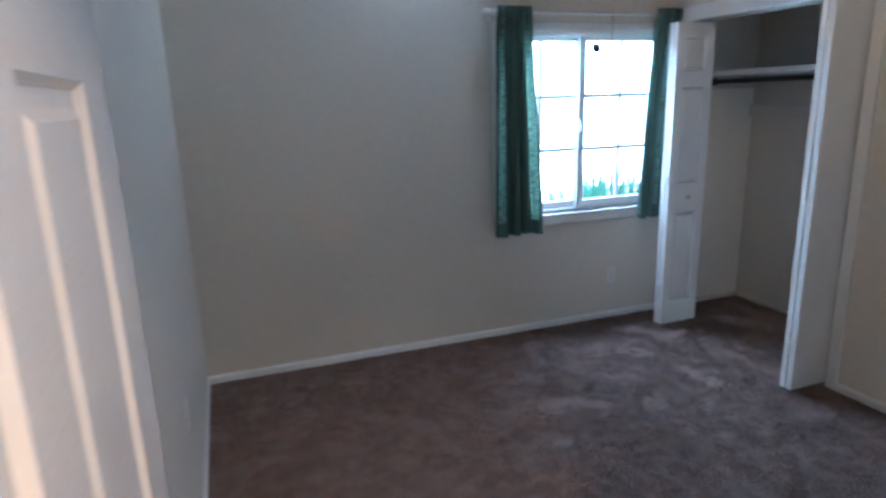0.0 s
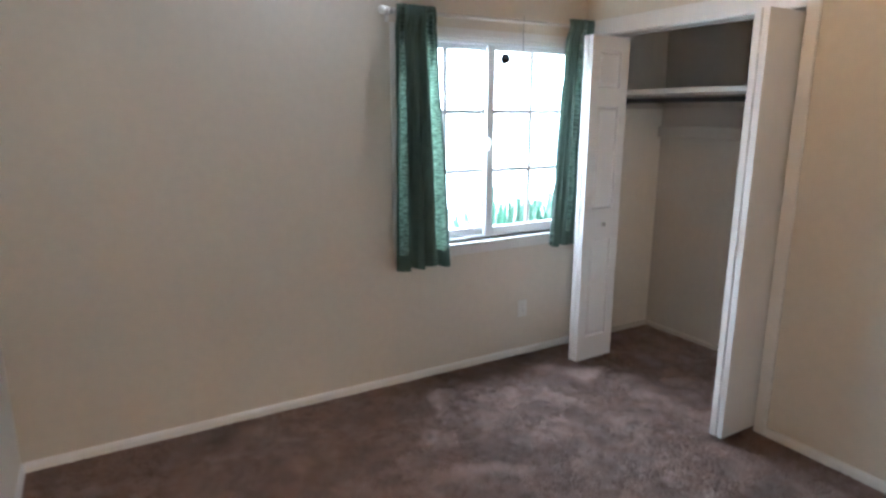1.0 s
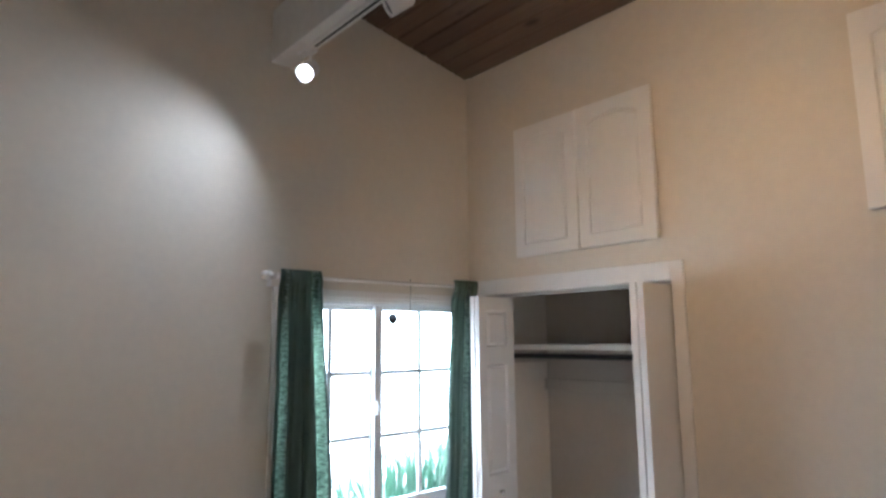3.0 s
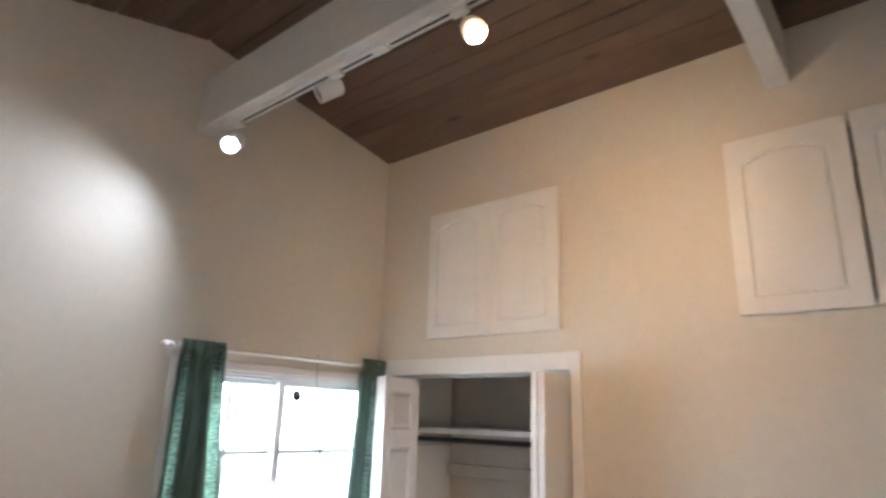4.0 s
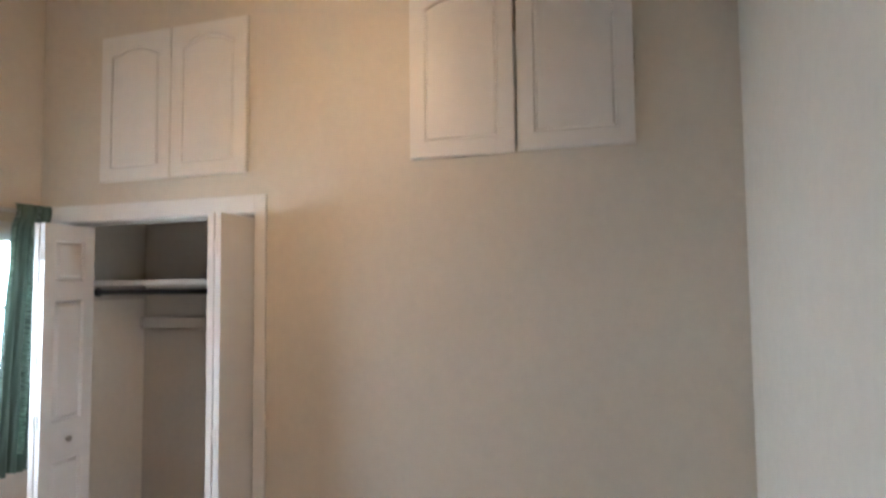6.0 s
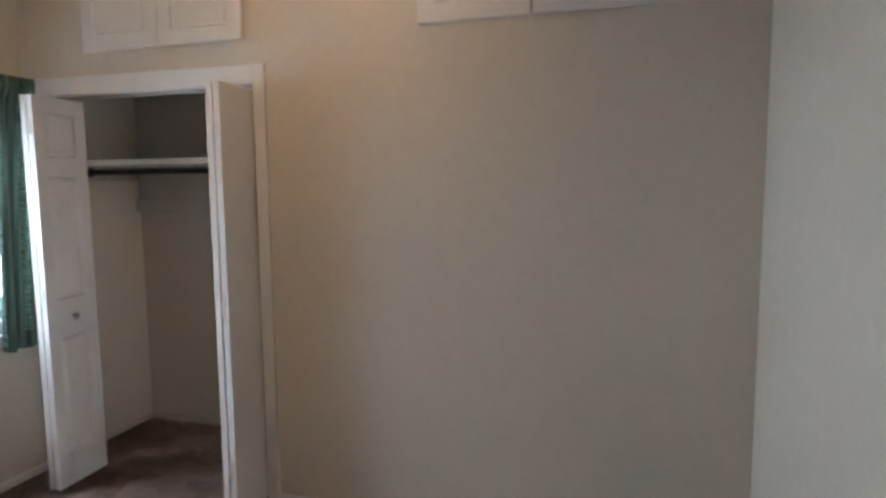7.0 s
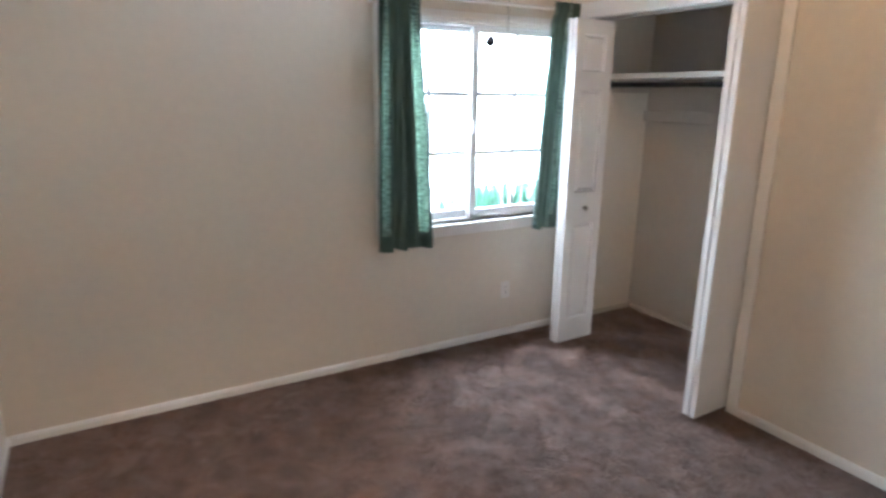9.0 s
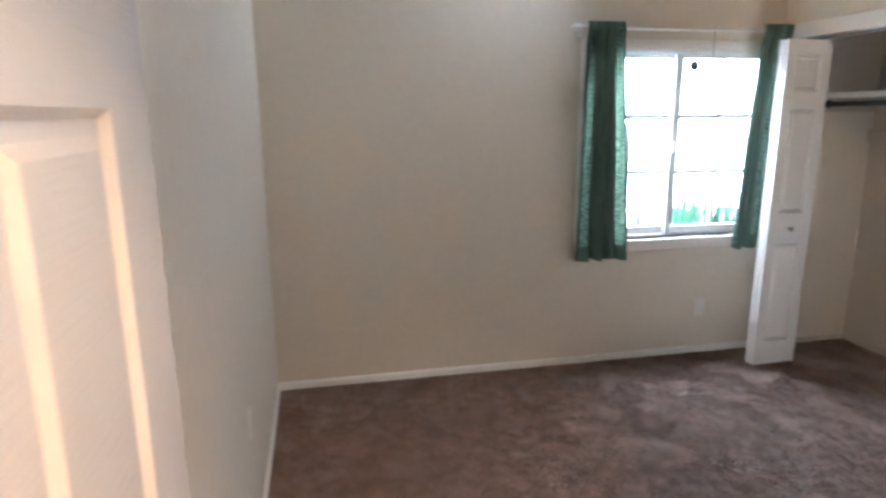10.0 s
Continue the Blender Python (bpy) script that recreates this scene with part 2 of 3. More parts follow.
# ---- the room's plan ----
EAST, SOUTH = 3.155, -3.51           # inner faces; the north wall is y = 0, the west wall x = 0
RIDGE_X, RIDGE_Z = 1.767, 3.695
EAVE_E, EAVE_W = 3.459, 3.30
THICK = 0.13
WIN = (1.877, 3.128, 0.80, 1.945)       # window opening
CLO = (-1.377, -0.10, 0.0, 2.006)      # closet opening, along y
CAB1, CAB2 = (-1.333, -0.433, 2.207, 2.982), (-3.124, -2.177, 2.205, 2.981)
DOORWAY = (0.085, 0.90, 0.0, 2.04)
BACK = 3.91                           # closet's back wall


def ceiling_z(x):
    if x > RIDGE_X:
        return RIDGE_Z + (x - RIDGE_X) * (EAVE_E - RIDGE_Z) / (EAST - RIDGE_X)
    return RIDGE_Z + (RIDGE_X - x) * (EAVE_W - RIDGE_Z) / RIDGE_X


def gable(bm, near, far):
    lo = 3.2
    prism(bm, [(-THICK, lo), (EAST + THICK, lo), (EAST + THICK, ceiling_z(EAST + THICK) + 0.03), (RIDGE_X, RIDGE_Z + 0.03),
               (-THICK, ceiling_z(-THICK) + 0.03)], "y", near, far)
    return bm


bm = pierced("y", 0.0, THICK, -THICK, BACK + THICK, 0.0, 3.2, [WIN])
structure("wall_north", gable(bm, 0.0, THICK), WALL, "cream painted plaster wall with the window", "wall")
bm = pierced("y", SOUTH, SOUTH - THICK, -THICK, EAST + THICK, 0.0, 3.2, [DOORWAY])
structure("wall_south", gable(bm, SOUTH, SOUTH - THICK), WALL, "cream painted plaster wall with the doorway", "wall")
inset = 0.025
cab_holes = [(c[0] + inset, c[1] - inset, c[2] + inset, c[3] - inset) for c in (CAB1, CAB2)]
structure("wall_east", pierced("x", EAST, EAST + THICK, SOUTH, 0.0, 0.0, EAVE_E, [(CLO[0] - 0.012, CLO[1] + 0.012, 0.0, CLO[3] + 0.012), *cab_holes]), WALL,
          "cream painted wall with a closet opening and high cupboards", "wall")
structure("wall_west", pierced("x", 0.0, -THICK, SOUTH, 0.0, 0.0, EAVE_W + 0.01, []), WALL, "cream painted plaster wall beside the open door", "wall")

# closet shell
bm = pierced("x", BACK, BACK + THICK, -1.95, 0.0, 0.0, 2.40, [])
structure("closet_wall_back", bm, SHADED_PAINT, "cream painted back wall of the closet", "wall")
structure("closet_wall_side", boxed(EAST + THICK, BACK + THICK, -2.08, -1.95, 0.0, 2.40), SHADED_PAINT, "cream painted side wall of the closet", "wall")
structure("closet_ceiling", boxed(EAST + THICK, BACK, -1.95, 0.0, 2.14, 2.20), SHADED_PAINT, "plain painted closet ceiling", "ceiling")

# floor
bm = bmesh.new()
box(bm, -THICK, BACK + THICK, SOUTH - THICK, THICK, -0.12, 0.0), box(bm, -0.6, 2.0, -5.1, SOUTH - THICK, -0.12, 0.0)
structure("floor", bm, CARPET, "brown wall-to-wall carpet with trodden pile", "carpet")



def carpet_tufts(parent):
    """Cut pile: small upright tufts that lean together in trodden patches."""
    step = 0.0088
    xs, ys = np.arange(0.016, BACK - 0.016, step), np.arange(SOUTH + 0.0, -0.016, step)
    gx, gy = (a.ravel() for a in np.meshgrid(xs, ys))
    rng = np.random.default_rng(5)
    gx, gy = gx + rng.uniform(-0.004, 0.004, gx.size), gy + rng.uniform(-0.004, 0.004, gx.size)
    keep = (gx < EAST - 0.02) | (gx > EAST + THICK + 0.01) | ((gy > CLO[0] + 0.02) & (gy < CLO[1] - 0.02))
    gx, gy = gx[keep], gy[keep]
    lean = np.array([(noise.noise((x * 5.5, y * 5.5, 0.0)) + 0.5 * noise.noise((x * 17.0, y * 17.0, 4.0)),
                      noise.noise((x * 5.5, y * 5.5, 7.0)) + 0.5 * noise.noise((x * 17.0, y * 17.0, 11.0))) for x, y in zip(gx.tolist(), gy.tolist())])
    n = gx.size
    turn = rng.uniform(0, np.pi, n)
    tall = rng.uniform(0.004, 0.0075, n)
    verts, half = np.empty((n, 2, 3, 3)), 0.0046
    for k in (0, 1):
        cx, cy = np.cos(turn + k * np.pi / 2) * half, np.sin(turn + k * np.pi / 2) * half
        verts[:, k, 0] = np.stack([gx - cx, gy - cy, np.zeros(n)], 1)
        verts[:, k, 1] = np.stack([gx + cx, gy + cy, np.zeros(n)], 1)
        verts[:, k, 2] = np.stack([gx + 0.016 * lean[:, 0] + rng.uniform(-0.0035, 0.0035, n), gy + 0.016 * lean[:, 1] + rng.uniform(-0.003, 0.003, n), tall], 1)
    me = bpy.data.meshes.new("pile")
    faces = np.arange(n * 6).reshape(-1, 3)
    me.from_pydata(verts.reshape(-1, 3).tolist(), [], faces.tolist())
    me.materials.append(CARPET)
    ob = new("pile", me)
    ob.parent = parent
    return tagged(ob, "trodden cut pile of the brown carpet", kind="stuff")


carpet_tufts(bpy.data.objects["floor"])


# boarded ceiling: one slope a mesh, the boards with open joints under a dark deck
def slope_boards(name, x0, z0, x1, z1, count):
    bm = bmesh.new()
    d = Vector((x1 - x0, 0, z1 - z0)).normalized()
    up = Vector((-d.z, 0, d.x))
    if up.z < 0:
        up.negate()
    run = math.hypot(x1 - x0, z1 - z0)
    rng = random.Random(7)
    w = run / count
    for i in range(count):
        cuts = [SOUTH] + sorted(rng.uniform(SOUTH + 0.5, -0.5) for _ in range(rng.choice((0, 0, 1)))) + [0.0]
        for y0, y1 in zip(cuts, cuts[1:]):
            a, b = i * w + 0.0025, (i + 1) * w - 0.0025
            drop = rng.uniform(0.0, 0.002)
            prof = [(a, 0.006), (a + 0.006, -drop), (b - 0.006, -drop), (b, 0.006), (b, 0.02), (a, 0.02)]
            pts = [(Vector((x0, 0, z0)) + d * s + up * h) for s, h in prof]
            prism(bm, [(p.x, p.z) for p in pts], "y", y0 + 0.001, y1 - 0.001)
    s = [Vector((x0, 0, z0)) - d * 0.12, Vector((x1, 0, z1))]
    prism(bm, [((p + up * h).x, (p + up * h).z) for p, h in ((s[0], 0.03), (s[1], 0.03), (s[1], 0.14), (s[0], 0.14))], "y", SOUTH - THICK, THICK)
    return structure(name, bm, WOOD, "brown stained wooden board ceiling with knots", "ceiling")


slope_boards("ceiling_east", EAST, EAVE_E, RIDGE_X, RIDGE_Z, 12)
slope_boards("ceiling_west", 0.0, EAVE_W, RIDGE_X, RIDGE_Z, 15)

# cap added out of sight, stops sun leaking between the two slopes
structure("ridge_sun_block", boxed(RIDGE_X - 0.3, RIDGE_X + 0.3, SOUTH - THICK - 0.05, THICK + 0.05, RIDGE_Z + 0.15, RIDGE_Z + 0.25), CONCRETE, "unseen cap above the ceiling that keeps the sun out", "roof")

# beam along the ridge, and the rafter that lies on it
structure("beam", boxed(1.771, 1.885, SOUTH, 0.0, 3.159, 3.445, bevel=0.006), BEAM, "white painted wooden beam carrying the light track", "beam")
slope = (RIDGE_Z - EAVE_E) / (EAST - RIDGE_X)
bm = prism(bmesh.new(), [(EAST, 3.195), (EAST, EAVE_E), (RIDGE_X, RIDGE_Z), (RIDGE_X, 3.195 + slope * (EAST - RIDGE_X))], "y", -2.470, -2.380)
bmesh.ops.bevel(bm, geom=list(bm.edges), offset=0.005, segments=2, affect="EDGES")
structure("rafter", bm, BEAM, "white painted sloping rafter under the ceiling", "beam")

# hall behind the doorway
bm = bmesh.new()
box(bm, -0.6, -0.5, -5.0, SOUTH - THICK, 0, 2.5), box(bm, 1.9, 2.0, -5.0, SOUTH - THICK, 0, 2.5), box(bm, -0.6, 2.0, -5.1, -5.0, 0, 2.5)
structure("hall_wall", bm, WALL, "plain cream wall of the hall", "wall")
structure("hall_ceiling", boxed(-0.6, 2.0, -5.1, SOUTH - THICK, 2.5, 2.6), WALL, "plain hall ceiling", "ceiling")


# baseboards: a board with a rounded, stepped top
def baseboard(name, a, b, nx, ny, tall=0.82, paint=None):
    """From a to b along the wall; (nx, ny) points into the room."""
    prof = [(0.0, 0.0), (0.013, 0.0), (0.013, 0.038), (0.010, 0.043), (0.010, 0.047), (0.006, 0.054), (0.0, 0.056)]
    bm = bmesh.new()
    ends = [[bm.verts.new((p[0] + nx * d, p[1] + ny * d, z * tall)) for d, z in prof] for p in (a, b)]
    for i in range(len(prof)):
        bm.faces.new((ends[0][i], ends[0][i - 1], ends[1][i - 1], ends[1][i]))
    bm.faces.new(ends[0]), bm.faces.new(ends[1])
    structure(name, bm, paint or TRIM, "painted baseboard" if paint else "white painted baseboard", "baseboard")


baseboard("baseboard_north", (0.013, 0), (EAST, 0), 0, -1)
baseboard("baseboard_west", (0, SOUTH), (0, 0), 1, 0)
baseboard("baseboard_east", (EAST, SOUTH), (EAST, -1.439), -1, 0)
baseboard("baseboard_south", (0.975, SOUTH), (EAST - 0.013, SOUTH), 0, 1)
baseboard("baseboard_closet", (BACK, -1.95), (BACK, 0), -1, 0, 0.6, SHADED_PAINT)
baseboard("baseboard_closet_side", (EAST + THICK, 0), (BACK - 0.013, 0), 0, -1, 0.6, SHADED_PAINT)


# ---- window ----
def sash(name, parent, x0, x1, y, z0, z1, left, right, rail, head, cols, rows_):
    """One sliding sash: stiles, rails, muntin bars and its panes."""
    fr = part(name, bmesh.new(), VINYL, parent)
    bm = bmesh.new()
    t = 0.016
    box(bm, x0, x0 + left, y - t, y + t, z0, z1, 0.004)
    box(bm, x1 - right, x1, y - t, y + t, z0, z1, 0.004)
    box(bm, x0 + left, x1 - right, y - t, y + t, z0, z0 + rail, 0.004)
    box(bm, x0 + left, x1 - right, y - t, y + t, z1 - head, z1, 0.004)
    bm.to_mesh(fr.data)
    bm.free()
    gx0, gx1, gz0, gz1 = x0 + left, x1 - right, z0 + rail, z1 - head
    b = 0.013
    for i in range(1, cols):
        xm = gx0 + (gx1 - gx0) * i / cols
        part("muntin", boxed(xm - b, xm + b, y - 0.009, y + 0.009, gz0, gz1, bevel=0.003), VINYL, fr)
    for k in range(1, rows_):
        zm = gz0 + (gz1 - gz0) * k / rows_
        for i in range(cols):
            xa, xb = gx0 + (gx1 - gx0) * i / cols + (b if i else 0), gx0 + (gx1 - gx0) * (i + 1) / cols - (b if i < cols - 1 else 0)
            part("muntin", boxed(xa, xb, y - 0.009, y + 0.009, zm - b, zm + b, bevel=0.003), VINYL, fr)
    for i in range(cols):
        for k in range(rows_):
            xa, xb = gx0 + (gx1 - gx0) * i / cols, gx0 + (gx1 - gx0) * (i + 1) / cols
            za, zb = gz0 + (gz1 - gz0) * k / rows_, gz0 + (gz1 - gz0) * (k + 1) / rows_
            p = part("pane", boxed(xa, xb, y + 0.001, y + 0.004, za, zb), GLASS, fr, "clear glass pane")
            p.visible_shadow = False
    return fr


window = tagged(new("window_1"), "white sliding window with six-pane sashes", "window", "", "structure")
x0, x1, z0, z1 = WIN
cw = 0.060
bm = bmesh.new()
for k, (d, inn) in enumerate(((0.009, 0.0), (0.024, 0.018), (0.014, 0.040))):
    # stepped casing: three strips, each standing out a little differently
    a, b = inn, (0.018, 0.040, cw)[k]
    box(bm, x0 - b, x0 - a, -d, 0.0, z0, z1 + b, 0.002)
    box(bm, x1 + a, x1 + b, -d, 0.0, z0, z1 + b, 0.002)
    box(bm, x0 - a, x1 + a, -d, 0.0, z1 + a, z1 + b, 0.002)
part("casing", bm, TRIM, window, "white stepped wooden casing")
part("window_sill", boxed(x0 - cw, x1 + cw, -0.028, 0.05, z0 - 0.024, z0, bevel=0.005), TRIM, window, "white painted sill")
part("apron", boxed(x0 - cw + 0.01, x1 + cw - 0.01, -0.016, 0.0, z0 - 0.072, z0 - 0.024, bevel=0.004), TRIM, window)
bm = bmesh.new()
box(bm, x0, x0 + 0.022, 0.02, 0.125, z0, z1, 0.003), box(bm, x1 - 0.022, x1, 0.02, 0.125, z0, z1, 0.003)
box(bm, x0 + 0.022, x1 - 0.022, 0.02, 0.125, z1 - 0.014, z1, 0.003), box(bm, x0 + 0.022, x1 - 0.022, 0.05, 0.125, z0, z0 + 0.016, 0.003)
part("window_frame", bm, VINYL, window)
sash("sash", window, x0 + 0.022, 2.505, 0.092, z0 + 0.016, z1 - 0.014, 0.046, 0.050, 0.050, 0.028, 2, 3)
right = sash("sash", window, 2.458, x1 - 0.022, 0.050, z0 + 0.016, z1 - 0.014, 0.051, 0.046, 0.052, 0.028, 2, 3)
bm = bmesh.new()
box(bm, 2.463, 2.483, 0.012, 0.034, 1.33, 1.41, 0.004), box(bm, 2.466, 2.480, 0.000, 0.012, 1.355, 1.385, 0.004)
part("latch", bm, VINYL, right, "small white sash latch")


# ---- curtains and rod ----
rod = thing("curtain_rod", (0, 0, 0), "white metal curtain rod with knob ends over the window", "curtain rod")
RY, RZ = -0.085, 2.050
part("rod", tube(bmesh.new(), (1.775, RY, RZ), (3.105, RY, RZ + 0.006), 0.010), TRIM, rod, smooth=True)
for xe, s in ((1.775, -1), (3.105, 1)):
    bm = bmesh.new()
    tube(bm, (xe, RY, RZ), (xe + s * 0.02, RY, RZ), 0.016, 0.018)
    bmesh.ops.create_uvsphere(bm, u_segments=16, v_segments=10, radius=0.021, matrix=Matrix.Translation((xe + s * 0.035, RY, RZ)))
    part("finial", bm, TRIM, rod, "white knob end", smooth=True)
for xb in (1.80, 3.085):
    bm = bmesh.new()
    tube(bm, (xb, -0.006, RZ - 0.004), (xb, RY, RZ - 0.004), 0.006)
    box(bm, xb - 0.012, xb + 0.012, -0.006, 0.0, RZ - 0.045, RZ + 0.035, 0.002)
    tube(bm, (xb - 0.008, RY, RZ), (xb + 0.008, RY, RZ), 0.016)
    part("bracket", bm, TRIM, rod, smooth=False)


def curtain(name, top0, top1, bot0, bot1, zt, zb, folds, seed, pleats, label):
    """A gathered rod-pocket curtain: folds that open downwards, a ruffle above the rod and a stitched hem."""
    ob = thing(name, (0, 0, 0), label, "curtain", "curtains at the window")
    rng = random.Random(seed)
    phase = [rng.uniform(-0.6, 0.6) for _ in range(folds + 2)]
    n, rows_ = folds * 14, 60
    bm = bmesh.new()
    grid = []
    for r in range(rows_ + 1):
        v = r / rows_
        z = zt + (zb - zt) * v
        line = []
        for i in range(n + 1):
            u = i / n
            x = (top0 + (bot0 - top0) * v ** 0.8) * (1 - u) + (top1 + (bot1 - top1) * v ** 0.8) * u
            near_rod = math.exp(-((z - RZ) / 0.045) ** 4)
            amp = (0.012 + 0.022 * min(1, v * 1.6)) * (1 - 0.75 * near_rod)
            k = u * folds
            ph = phase[int(k)] * (1 - k % 1) + phase[int(k) + 1] * (k % 1)
            w = math.sin(2 * math.pi * k + ph + 0.5 * math.sin(3.1 * v + seed))
            fine = 0.004 * math.sin(2 * math.pi * k * 2.7 + 9 * v) + 0.003 * noise.noise(Vector((x * 30, z * 6, seed)))
            y = RY - 0.002 - 0.016 * near_rod + amp * w * (0.7 + 0.3 * math.sin(5 * k + seed)) + fine * (1 - near_rod)
            y = min(y, -0.034)
            line.append(bm.verts.new((x + 0.006 * math.cos(2 * math.pi * k + ph) * v, y, z + 0.006 * math.sin(4 * k + seed) * v)))
        grid.append(line)
    for r in range(rows_):
        for i in range(n):
            bm.faces.new((grid[r][i], grid[r][i + 1], grid[r + 1][i + 1], grid[r + 1][i]))
    cl = part("cloth", bm, CURTAIN, ob, "dark green woven cloth", smooth=True)
    sol = cl.modifiers.new("thickness", "SOLIDIFY")
    sol.thickness = 0.0015
    for ua, ub in pleats:
        part("pleat", grid_copy(cl.data, n, rows_, 0, ua, ub, -0.005), CURTAIN_FOLD, ob, "fold lying over the cloth", smooth=True)
    hem_rows = grid_copy(cl.data, n, rows_, rows_ - 4, 0.0, 1.0, -0.008)
    part("hem", hem_rows, CURTAIN_FOLD, ob, "doubled hem", smooth=True)
    return ob


def grid_copy(me, n, rows_, top, ua, ub, off):
    """A part of the curtain's sheet again, a little before or behind it: a turned-up hem or a fold that lies double."""
    bm = bmesh.new()
    keep, cols = range(top, rows_ + 1), range(round(ua * n), round(ub * n) + 1)
    vs = {}
    for r in keep:
        for i in cols:
            co = me.vertices[r * (n + 1) + i].co
            vs[r, i] = bm.verts.new((co.x, co.y + off, co.z - 0.001))
    for r in list(keep)[:-1]:
        for i in list(cols)[:-1]:
            bm.faces.new((vs[r, i], vs[r, i + 1], vs[r + 1, i + 1], vs[r + 1, i]))
    return bm


curtain("curtain", 1.812, 2.030, 1.788, 2.130, 2.085, 0.705, 4, 3, ((0.0, 0.10), (0.20, 0.74), (0.93, 1.0)), "dark green curtain gathered on the white rod")
curtain("curtain", 2.945, 3.135, 2.872, 3.062, 2.095, 0.730, 4, 8, ((0.10, 0.55), (0.70, 1.0)), "narrow dark green curtain beside the closet corner")

# round ornament and a cord at the glass
orn = thing("window_ornament", (2.570, 0.022, 1.859), "small dark round ornament hanging at the window pane", "ornament")
part("disc", tube(bmesh.new(), (0, -0.004, 0), (0, 0.004, 0), 0.032, seg=28), make("ornament_blue", (0.16, 0.18, 0.24), rough=0.3, bump=0), orn, smooth=False)
half_moon = [(0.030 * math.cos(a), 0.030 * math.sin(a)) for a in (math.pi + math.pi * k / 14 for k in range(15))]
part("dark_half", prism(bmesh.new(), half_moon, "y", -0.0065, -0.004), BLACK, orn, "dark lower half")
cord = thing("cord", (2.615, RY, 0), "thin dark cord hanging from the curtain rod", "cord")
part("string", tube(bmesh.new(), (0, 0.0, RZ - 0.16), (0, 0.0, RZ + 0.03), 0.0018, seg=8), BLACK, cord)


# ---- panelled doors ----
def panelled(bm, w, h, t, cells, lip=0.010, sink=0.006, flat=0.0, field=0.022, rise=0.005, plain=False):
    """A slab (x 0..w, y 0..t, z 0..h) with moulded panels on both faces, or on the far one alone if plain; cells are (x0, x1, z0, z1)."""
    us = sorted({0.0, w, *(v for c in cells for v in c[:2])})
    zs = sorted({0.0, h, *(v for c in cells for v in c[2:])})
    panels = []
    for y in (0.0, t):
        vs = {(u, z): bm.verts.new((u, y, z)) for u in us for z in zs}
        for i in range(len(us) - 1):
            for k in range(len(zs) - 1):
                q = [vs[us[i], zs[k]], vs[us[i + 1], zs[k]], vs[us[i + 1], zs[k + 1]], vs[us[i], zs[k + 1]]]
                f = bm.faces.new(q if y == 0.0 else q[::-1])
                if not (plain and y == 0.0) and any(c[0] - 1e-6 <= us[i] and us[i + 1] <= c[1] + 1e-6 and c[2] - 1e-6 <= zs[k] and zs[k + 1] <= c[3] + 1e-6 for c in cells):
                    panels.append(f)
    for (ua, za), (ub, zb) in (((0, 0), (w, 0)), ((w, 0), (w, h)), ((w, h), (0, h)), ((0, h), (0, 0))):
        bm.faces.new([bm.verts.new(p) for p in ((ua, 0, za), (ua, t, za), (ub, t, zb), (ub, 0, zb))])
    bm.normal_update()
    for f in panels:
        bmesh.ops.inset_individual(bm, faces=[f], thickness=lip, depth=-sink)
        if flat:
            bmesh.ops.inset_individual(bm, faces=[f], thickness=flat, depth=0.0)
        bmesh.ops.inset_individual(bm, faces=[f], thickness=field, depth=rise)
    bmesh.ops.remove_doubles(bm, verts=bm.verts, dist=1e-5)
    return bm


# ---- closet: casing, bifold doors, shelf and rod ----
casing = tagged(new("closet_casing"), "white painted door casing round the closet opening", "trim", "", "structure")
y0, y1, _, zt = CLO
for nm, dims in (("jamb_casing", (EAST - 0.016, EAST, y0 - 0.062, y0, 0, zt + 0.090)), ("jamb_casing", (EAST - 0.016, EAST, y1, y1 + 0.062, 0, zt + 0.090)),
                 ("head_casing", (EAST - 0.016, EAST, y0, y1, zt, zt + 0.090))):
    bm = boxed(*dims, bevel=0.004)
    part(nm, bm, TRIM, casing)
bm = bmesh.new()
box(bm, EAST - 0.001, EAST + THICK + 0.001, y0 - 0.012, y0, 0, zt), box(bm, EAST - 0.001, EAST + THICK + 0.001, y1, y1 + 0.012, 0, zt)
box(bm, EAST - 0.001, EAST + THICK + 0.001, y0 - 0.012, y1 + 0.012, zt, zt + 0.012)
part("lining", bm, TRIM, casing)
part("door_track", boxed(EAST + 0.03, EAST + 0.055, y0, y1, zt - 0.018, zt), STEEL, casing, "steel bifold track")

PW, PH, PT = 0.300, 1.965, 0.029
CELLS = [(0.062, PW - 0.062, 0.150, 0.775), (0.062, PW - 0.062, 0.965, 1.575), (0.062, PW - 0.062, 1.675, 1.885)]


